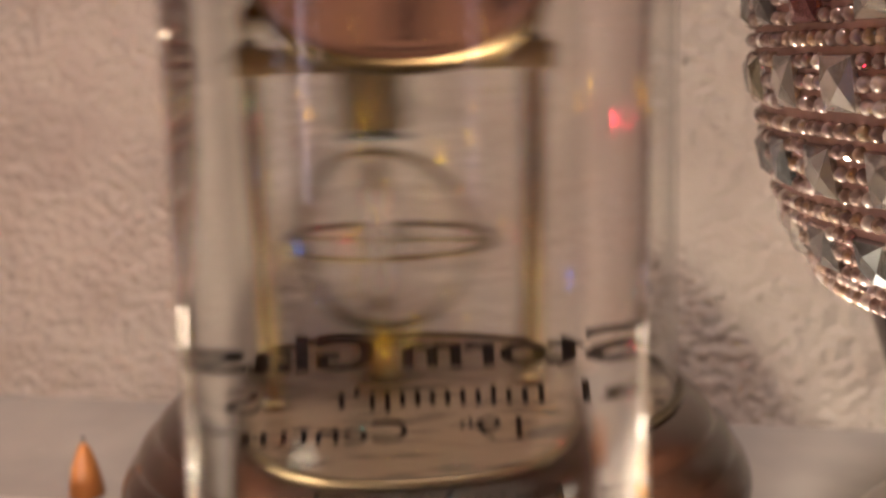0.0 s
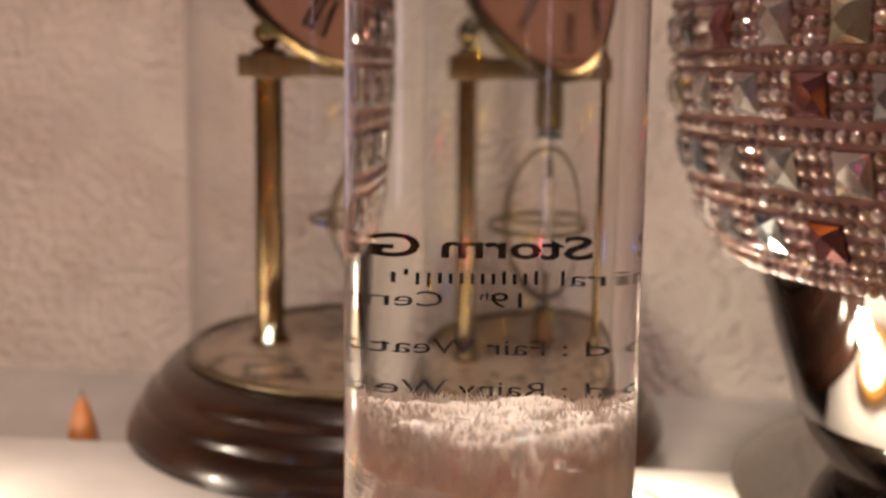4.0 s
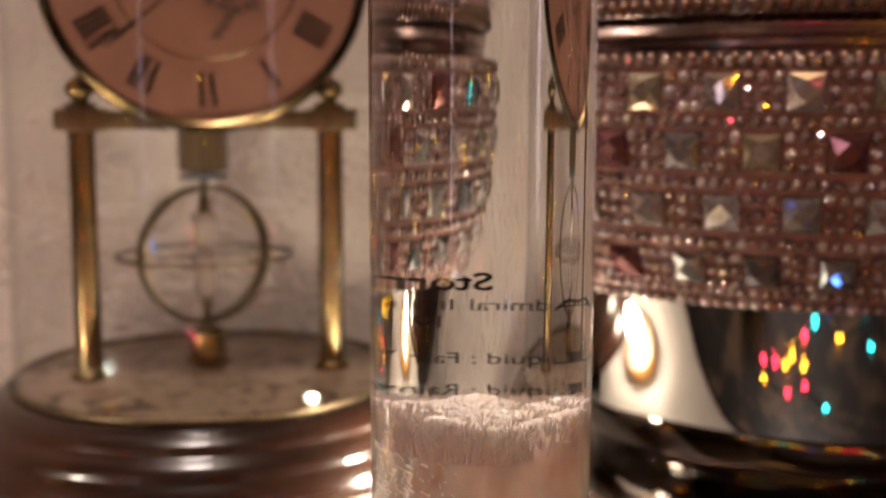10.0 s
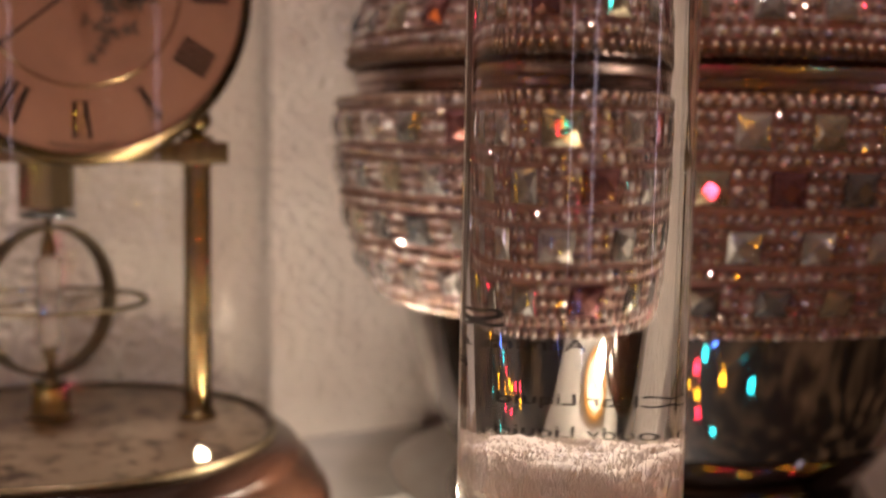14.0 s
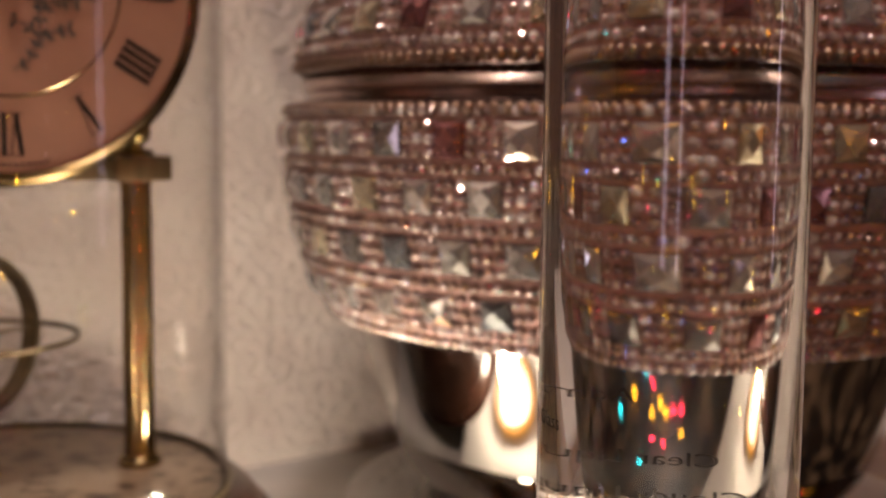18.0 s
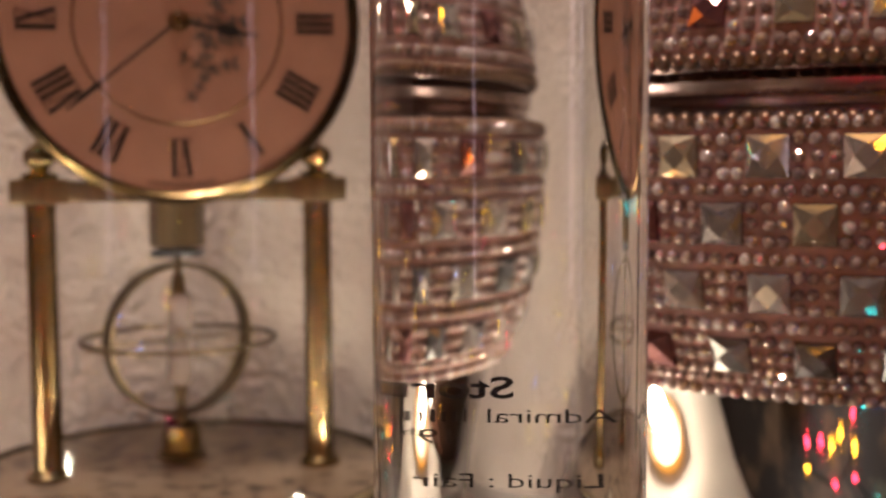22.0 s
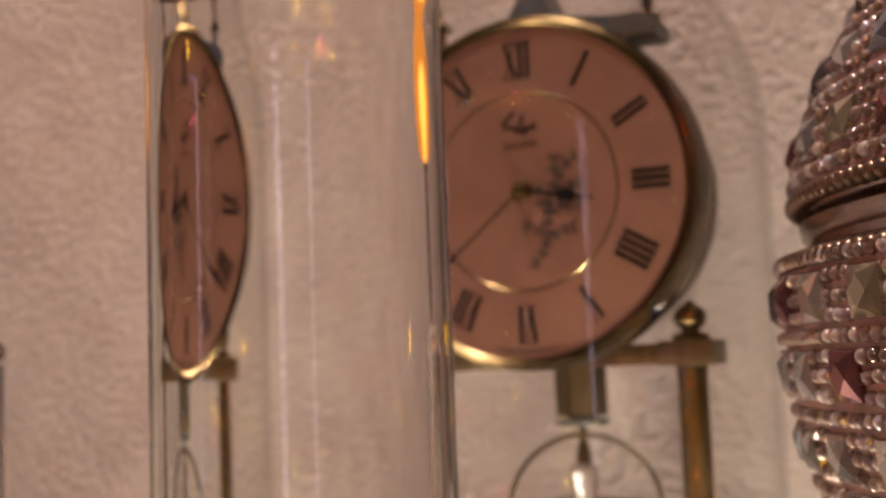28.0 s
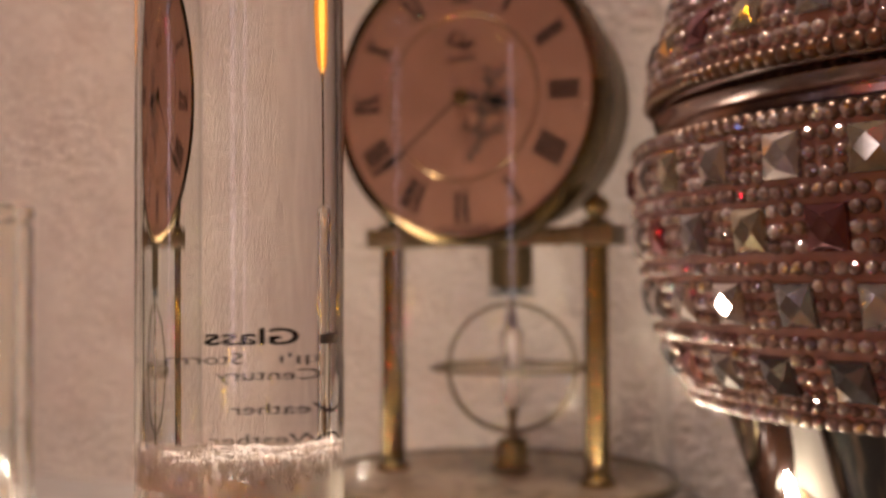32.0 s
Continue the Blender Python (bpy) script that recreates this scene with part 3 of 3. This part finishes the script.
# ---- small glass vial ----
def vial():
    top = empty("glass_vial", -9.62, -9.0, 0)
    tagged(top, "short clear thick-walled glass vial with a rounded rim", "vial")
    body = part("body", lathe([(0, 0), (1.0, 0), (1.25, 0.1), (1.3, 0.3), (1.3, 0.4), (1.3, 8.85), (1.3, 8.95), (0.84, 8.95), (0.82, 8.85), (0.82, 0.9), (0.8, 0.8), (0.6, 0.6), (0, 0.6)], 96), VIAL, top)
    rim = part("rim", moved(ring(1.07, 0.25, 96, 20), Matrix.Translation((0, 0, 9.21 * C))), VIAL, top, "thick rounded pale yellowish glass rim")
    body.visible_shadow = False
    rim.visible_shadow = False


vial()


# ---- amber lamp at the end of the shelf ----
def glow(name, colour, strength, clear=0.0):
    m = bpy.data.materials.new(name)
    m.use_nodes = True
    t = m.node_tree
    t.nodes.remove(t.nodes["Principled BSDF"])
    e = t.nodes.new("ShaderNodeEmission")
    e.inputs[0].default_value, e.inputs[1].default_value = (*colour, 1), strength
    out = e.outputs[0]
    if clear:
        mix, pass_on = t.nodes.new("ShaderNodeMixShader"), t.nodes.new("ShaderNodeBsdfTransparent")
        pass_on.inputs[0].default_value = (1.0, 0.8, 0.5, 1)
        mix.inputs[0].default_value = clear
        t.links.new(out, mix.inputs[1])
        t.links.new(pass_on.outputs[0], mix.inputs[2])
        out = mix.outputs[0]
    t.links.new(out, t.nodes["Material Output"].inputs[0])
    return m


def amber_lamp():
    top = empty("table_lamp", -24.0, -3.0, 0)
    tagged(top, "slim table lamp with a glowing amber glass shade on the shelf", "lamp")
    part("base", lathe([(0, 0), (3.0, 0), (3.1, 0.15), (2.8, 0.5), (1.0, 0.9), (0.5, 1.4), (0.4, 3.0), (0.4, 15.6), (0.8, 15.9), (0, 16.0)], 48), BRASS, top, "slim brass lamp base")
    part("bulb", lathe([(0, 16.0), (0.5, 16.1), (0.6, 16.6), (1.0, 17.4), (1.2, 18.2), (1.0, 19.0), (0.5, 19.5), (0, 19.6)], 32), glow("warm_bulb", (1.0, 0.55, 0.2), 6.0), top)
    part("shade", lathe([(0.9, 15.9), (2.0, 16.3), (2.5, 17.4), (2.6, 18.4), (2.4, 19.6), (1.9, 20.6), (1.3, 21.4), (1.2, 21.4), (1.8, 20.5), (2.3, 19.5), (2.5, 18.4), (2.4, 17.5), (1.9, 16.4), (0.9, 16.0)], 64, closed=True),
         glow("amber_glass", (1.0, 0.36, 0.06), 0.7, 0.5), top, "glowing amber glass shade")


amber_lamp()


# ---- unseen ceiling lamp, added; its glowing shade gives mirrored spots an amber halo ----
def ceiling_lamp():
    top = empty("ceiling_lamp", -12, -33, 172)
    tagged(top, "unseen ceiling lamp over the shelf, its amber shade added for reflections", "ceiling lamp")
    part("canopy", lathe([(0, 0), (5, 0), (5, -1), (3, -2.5), (0, -2.8)], 40), BRASS, top)
    part("stem", lathe([(0, -2.5), (0.6, -2.5), (0.6, -43), (0, -43)], 16), BRASS, top)
    part("shade", lathe([(3, -41.5), (12, -42.2), (20, -44), (25, -46.5), (24.6, -46.8), (19.6, -44.5), (12, -42.8), (3, -42.1)], 72, closed=True), glow("amber_shade", (1.0, 0.5, 0.14), 1.2), top, "glowing amber glass shade")


ceiling_lamp()


# ---- unseen tea lights added on the shelf to brighten the lower wall ----
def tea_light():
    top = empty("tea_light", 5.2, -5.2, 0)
    tagged(top, "unseen tea light in an amber dish, added to brighten the lower wall", "tea light", "tea lights on the shelf")
    part("dish", lathe([(0, 0), (0.8, 0), (0.95, 0.06), (1.05, 0.3), (1.0, 0.34), (0.9, 0.12), (0, 0.1)], 40), glow("amber_dish", (1.0, 0.42, 0.08), 2.4), top, "glowing amber dish added for a halo in the bowl's reflection")
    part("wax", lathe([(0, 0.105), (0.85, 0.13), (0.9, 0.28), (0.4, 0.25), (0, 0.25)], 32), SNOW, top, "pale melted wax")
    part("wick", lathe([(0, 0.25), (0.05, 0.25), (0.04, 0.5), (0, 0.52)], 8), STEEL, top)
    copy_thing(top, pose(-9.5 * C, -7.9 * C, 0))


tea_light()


# ---- small orange cone on the ledge beside the clock ----
def orange_cone():
    # orange patch beside the clock base, built as a small solid cone
    top = empty("wax_cone", -8.15, 0.45, -0.95)
    tagged(top, "small orange cone standing on the grey ledge", "cone")
    part("body", lathe([(0, 0), (0.36, 0), (0.4, 0.05), (0.37, 0.3), (0.28, 0.7), (0.17, 1.05), (0.08, 1.22), (0, 1.26)], 28), ORANGE, top)
    part("tip", lathe([(0, 1.24), (0.04, 1.24), (0.03, 1.4), (0, 1.42)], 8), STEEL, top)


orange_cone()


# ---- jewelled egg ----
EX, EY = 15.1, -3.28
LOW = [(5.2, 7.75), (5.6, 8.05), (6.5, 8.45), (7.5, 8.7), (8.5, 8.85), (9.5, 8.9), (10.0, 8.88)]
HIGH = [(11.0, 8.62), (11.8, 8.5), (12.7, 8.2), (13.4, 7.85), (14.2, 7.35), (15.0, 6.7), (15.8, 5.9), (16.6, 4.9), (17.3, 3.7), (17.9, 2.2), (18.2, 0)]


def radius(table, z):
    return float(np.interp(z, [p[0] for p in table], [p[1] for p in table]))


def bead_data():
    bm = lathe([(0, -1), (0.55, -0.83), (0.9, -0.43), (0.98, 0), (0.9, 0.43), (0.55, 0.83), (0, 1)], 10)
    for v in bm.verts:
        v.co /= C
    return bm


def egg():
    top = empty("jewelled_egg", EX, EY, 0)
    tagged(top, "large egg covered in beads and gems on a chrome bowl", "egg ornament")
    part("bowl", lathe([(0, 0.4), (5.1, 0.4), (5.3, 0.55), (5.56, 0.85), (5.9, 1.3), (6.15, 1.8), (6.36, 2.4), (6.55, 3.0), (6.77, 3.7), (7.0, 4.4), (7.22, 5.0), (0, 5.06)], 160), CHROME, top, "mirror-polished chrome bowl")
    part("foot", lathe([(0, 0), (7.2, 0), (7.36, 0.05), (7.38, 0.13), (7.2, 0.22), (6.7, 0.32), (6.1, 0.4), (5.5, 0.46), (5.1, 0.5), (0, 0.5)], 160), CHROME, top, "polished chrome foot ring")
    lower = part("lower_shell", lathe([(0, 5.05), (7.3, 5.05), (7.6, 5.1)] + [(r, z) for z, r in LOW] + [(0, 10.0)], 160), ENAMEL, top, "mauve lower shell set with beads and gems")
    upper = part("upper_shell", lathe([(0, 11.0)] + [(r, z) for z, r in HIGH], 160), ENAMEL, top, "mauve domed lid set with beads and gems")
    part("hinge_band", lathe([(8.3, 9.9), (8.72, 9.98), (8.78, 10.1), (8.6, 10.22), (8.42, 10.3), (8.42, 10.42), (8.5, 10.5), (8.55, 10.72), (8.48, 10.84), (8.4, 10.9), (8.45, 11.02), (8.2, 11.06)], 160, closed=True), BAND, top,
         "polished dark pink metal band")
    rng = random.Random(3)
    bead = bpy.data.meshes.new("bead")
    b = bead_data()
    for f in b.faces:
        f.smooth = True
    b.to_mesh(bead)
    bead.materials.append(BEAD)
    tri = [(v.co.copy()) for v in b.verts]
    faces = [[v.index for v in f.verts] for f in b.faces]
    b.free()
    # a square-cut gem: bevelled girdle, corner facets and a diamond table
    g = bmesh.new()
    corners = ((-1, -1), (1, -1), (1, 1), (-1, 1))
    lowv = [g.verts.new((sx, 0.05, sz)) for sx, sz in corners]
    midv = [g.verts.new((sx * 0.96, -0.2, sz * 0.96)) for sx, sz in corners]
    tabv = [g.verts.new((sx * 0.58, -0.62, sz * 0.58)) for sx, sz in ((0, -1), (1, 0), (0, 1), (-1, 0))]
    for k in range(4):
        j = (k + 1) % 4
        g.faces.new((lowv[k], lowv[j], midv[j], midv[k]))
        g.faces.new((midv[k], midv[j], tabv[k]))
        g.faces.new((midv[j], tabv[j], tabv[k]))
    g.faces.new(tabv)
    g.faces.new(lowv[::-1])
    gem = mesh_of("gem", g, GEM, False)

    def spot(table, z, ang, lift=0.0):
        r = radius(table, z)
        slope = math.atan2(radius(table, z - 0.15) - radius(table, z + 0.15), 0.3)
        m = pose(0, 0, 0, 0, 0, math.degrees(ang) + 90) @ Matrix.Translation((0, -(r + lift) * C, z * C)) @ pose(0, 0, 0, -math.degrees(slope), 0, 0)
        return m
    verts, polys, near = [], [], 0

    def add_bead(table, z, ang, size, host):
        nonlocal near
        m = spot(table, z, ang, size * 0.25)
        if host is not None and near < 290 and math.radians(196) < ang % (2 * math.pi) < math.radians(232) and rng.random() < 0.55:
            near += 1
            ob = new("bead", bead)
            ob.parent = host
            ob.matrix_local = m @ Euler((rng.uniform(0, 3), rng.uniform(0, 3), rng.uniform(0, 3))).to_matrix().to_4x4() @ Matrix.Diagonal((size * C, size * C, size * C, 1))
            return
        at = len(verts)
        tilt = Euler((rng.uniform(0, 3), rng.uniform(0, 3), rng.uniform(0, 3))).to_matrix()
        for v in tri:
            verts.append(tuple(m @ (tilt @ (v * size * C))))
        for f in faces:
            polys.append([i + at for i in f])
    N = 36
    for table, host, rows, first in ((LOW, lower, [(9.42, 0.8), (8.28, 5.8), (7.1, 0.8), (5.93, 5.8)], 0), (HIGH, upper, [(11.95, 3), (13.1, 8), (14.2, 3), (15.25, 8), (16.2, 3), (17.0, 8)], 1)):
        for z, phase in rows:
            r = radius(table, z)
            n = N if r > 7.2 else (30 if r > 6 else (24 if r > 4.6 else 15))
            step = 2 * math.pi / n
            half = (0.37 if host is lower else 0.34) * min(1.0, step * r / 1.5)
            for k in range(n):
                ang = math.radians(phase) + k * step
                ob = new("gem", gem)
                ob.parent = host
                ob.matrix_local = spot(table, z, ang, 0.03) @ Matrix.Diagonal((half * C, 0.30 * C, half * C, 1))
                for i in range(3):
                    da = (half + (step * r - 2 * half) * (i + 0.5) / 3) / r
                    for j in range(3):
                        add_bead(table, z + (j - 1) * 0.285 + rng.gauss(0, 0.01), ang + da + rng.gauss(0, 0.0018), (0.118 if host is lower else 0.112) * rng.uniform(0.9, 1.06), host)
            for k in range(n * 6):
                add_bead(table, z + 0.57, math.radians(phase) + (k + 0.5) * step / 6 + rng.gauss(0, 0.002), 0.118 if host is lower else 0.112, host)
        if host is upper:
            for k in range(200):
                add_bead(table, 11.38, 2 * math.pi * (k + 0.5) / 200 + rng.gauss(0, 0.002), 0.125, host)
        else:
            for k in range(220):
                add_bead(table, 5.46, 2 * math.pi * (k + 0.5) / 220 + rng.gauss(0, 0.002), 0.1, host)
        part_mesh = bpy.data.meshes.new("beads")
        part_mesh.from_pydata(verts, [], polys)
        for f in part_mesh.polygons:
            f.use_smooth = (f.index // len(faces)) % 2 != 0
        part_mesh.materials.append(BEADS)
        many = new("bead_cover", part_mesh)
        many.parent = top
        tagged(many, "rows of small clear beads", kind="stuff")
        verts.clear(), polys.clear()
    # larger bead rims
    for z, r, n, size, mat in ((5.2, 7.78, 190, 0.14, BEADS), (10.02, 8.86, 200, 0.16, DARK), (11.06, 8.6, 200, 0.16, DARK)):
        for k in range(n):
            a = 2 * math.pi * k / n
            at = len(verts)
            for v in tri:
                verts.append(((r * math.cos(a) + v.x * size) * C, (r * math.sin(a) + v.y * size) * C, (z + v.z * size) * C))
            for f in faces:
                polys.append([i + at for i in f])
        rim = bpy.data.meshes.new("bead_rim")
        rim.from_pydata(verts, [], polys)
        for f in rim.polygons:
            f.use_smooth = True
        rim.materials.append(mat)
        ob = new("bead_rim", rim)
        ob.parent = top
        tagged(ob, "rim of round beads", kind="stuff")
        verts.clear(), polys.clear()


egg()


# ---- string of coloured lights behind the viewer, seen in the reflections ----
def fairy_lights():
    cols = {"red": (1.0, 0.02, 0.06), "amber": (1.0, 0.45, 0.02), "cyan": (0.02, 0.75, 0.8), "blue": (0.08, 0.2, 1.0)}
    mats = {}
    for key, col in cols.items():
        m = bpy.data.materials.new("bulb_" + key)
        m.use_nodes = True
        t = m.node_tree
        t.nodes.remove(t.nodes["Principled BSDF"])
        e = t.nodes.new("ShaderNodeEmission")
        e.inputs[0].default_value, e.inputs[1].default_value = (*col, 1), 100.0
        t.links.new(e.outputs[0], t.nodes["Material Output"].inputs[0])
        mats[key] = m
    for low, x0, x1, count in ((-8, -115, 60, 44), (48, -100, 120, 48)):
        top = empty("string_lights", 0, -78.4, low)
        tagged(top, "string of small coloured bulbs hung along the dark wall", "string lights", "string lights on the wall")
        rng = random.Random(low + 20)
        pts = []
        for n in range(count):
            x = x0 + (x1 - x0) * n / (count - 1)
            z = 13 * math.sin(n * 0.75) + rng.uniform(-7, 7)
            pts.append((x, z))
            key = ("red", "amber", "cyan", "amber", "red", "amber", "amber", "red", "amber", "blue")[rng.randrange(10)]
            k = 1.5 if low > 0 else 1.0
            part("bulb", lathe([(0, z - 0.8 * k), (0.15 * k, z - 0.4 * k), (0.22 * k, z), (0.2 * k, z + 0.4 * k), (0.14 * k, z + 0.8), (0, z + 1.1)], 12, x, 0), mats[key], top)
        bm = bmesh.new()
        for (xa, za), (xb, zb) in zip(pts, pts[1:]):
            a = [bm.verts.new((xa * C, dy * C, (za + 1 + dz) * C)) for dy, dz in ((-1.5, -0.1), (-1.3, -0.1), (-1.4, 0.1))]
            b = [bm.verts.new((xb * C, dy * C, (zb + 1 + dz) * C)) for dy, dz in ((-1.5, -0.1), (-1.3, -0.1), (-1.4, 0.1))]
            for k in range(3):
                bm.faces.new((a[k], a[(k + 1) % 3], b[(k + 1) % 3], b[k]))
        part("cable", bm, STEEL, top)


fairy_lights()


# ---- a finer string lying on the dark step before the glass ----
def step_lights():
    top = empty("string_lights", 0, 0, -4.0)
    tagged(top, "fine string of tiny coloured bulbs lying on the dark step", "string lights", "string lights on the step")
    cols = {"r": (1.0, 0.02, 0.06), "a": (1.0, 0.45, 0.02), "c": (0.02, 0.75, 0.8), "b": (0.08, 0.2, 1.0)}
    mats = {key: glow("tiny_bulb_" + key, c, 120.0) for key, c in cols.items()}
    bright = {key: glow("bright_bulb_" + key, c, 2500.0) for key, c in cols.items()}
    path = (("r", -8.0, -41.0), ("r", -5.2, -42.0), ("r", -3.0, -40.6), ("a", 10.0, -42.2), ("a", 13.5, -41.0), ("c", 18.5, -41.6), ("b", 20.0, -33.0), ("c", 13.7, -17.2), ("a", 14.4, -19.0), ("a", 11.3, -16.8),
            ("b", 10.1, -17.3), ("c", 9.5, -16.6), ("r", 9.0, -16.0), ("a", 8.4, -15.2), ("a", 8.0, -14.7), ("r", 7.3, -14.3), ("r", 6.5, -13.7), ("a", 6.9, -13.2), ("r", 8.7, -14.0),
            ("a", 9.4, -15.5), ("r", 9.8, -14.9), ("c", 11.4, -14.8), ("c", 10.2, -10.4))
    bm = bmesh.new()
    for key, x, y in path:
        part("bulb", lathe([(0, 0.0), (0.04, 0.02), (0.06, 0.07), (0.05, 0.12), (0.025, 0.15), (0, 0.16)], 10, x, y), (bright if y < -40 else mats)[key], top)
    for (_, xa, ya), (_, xb, yb) in zip(path, path[1:]):
        a = [bm.verts.new((xa * C, (ya + dy) * C, dz * C)) for dy, dz in ((-0.05, 0.0), (0.05, 0.0), (0.0, 0.09))]
        b = [bm.verts.new((xb * C, (yb + dy) * C, dz * C)) for dy, dz in ((-0.05, 0.0), (0.05, 0.0), (0.0, 0.09))]
        for k in range(3):
            bm.faces.new((a[k], a[(k + 1) % 3], b[(k + 1) % 3], b[k]))
    part("cable", bm, STEEL, top)


step_lights()
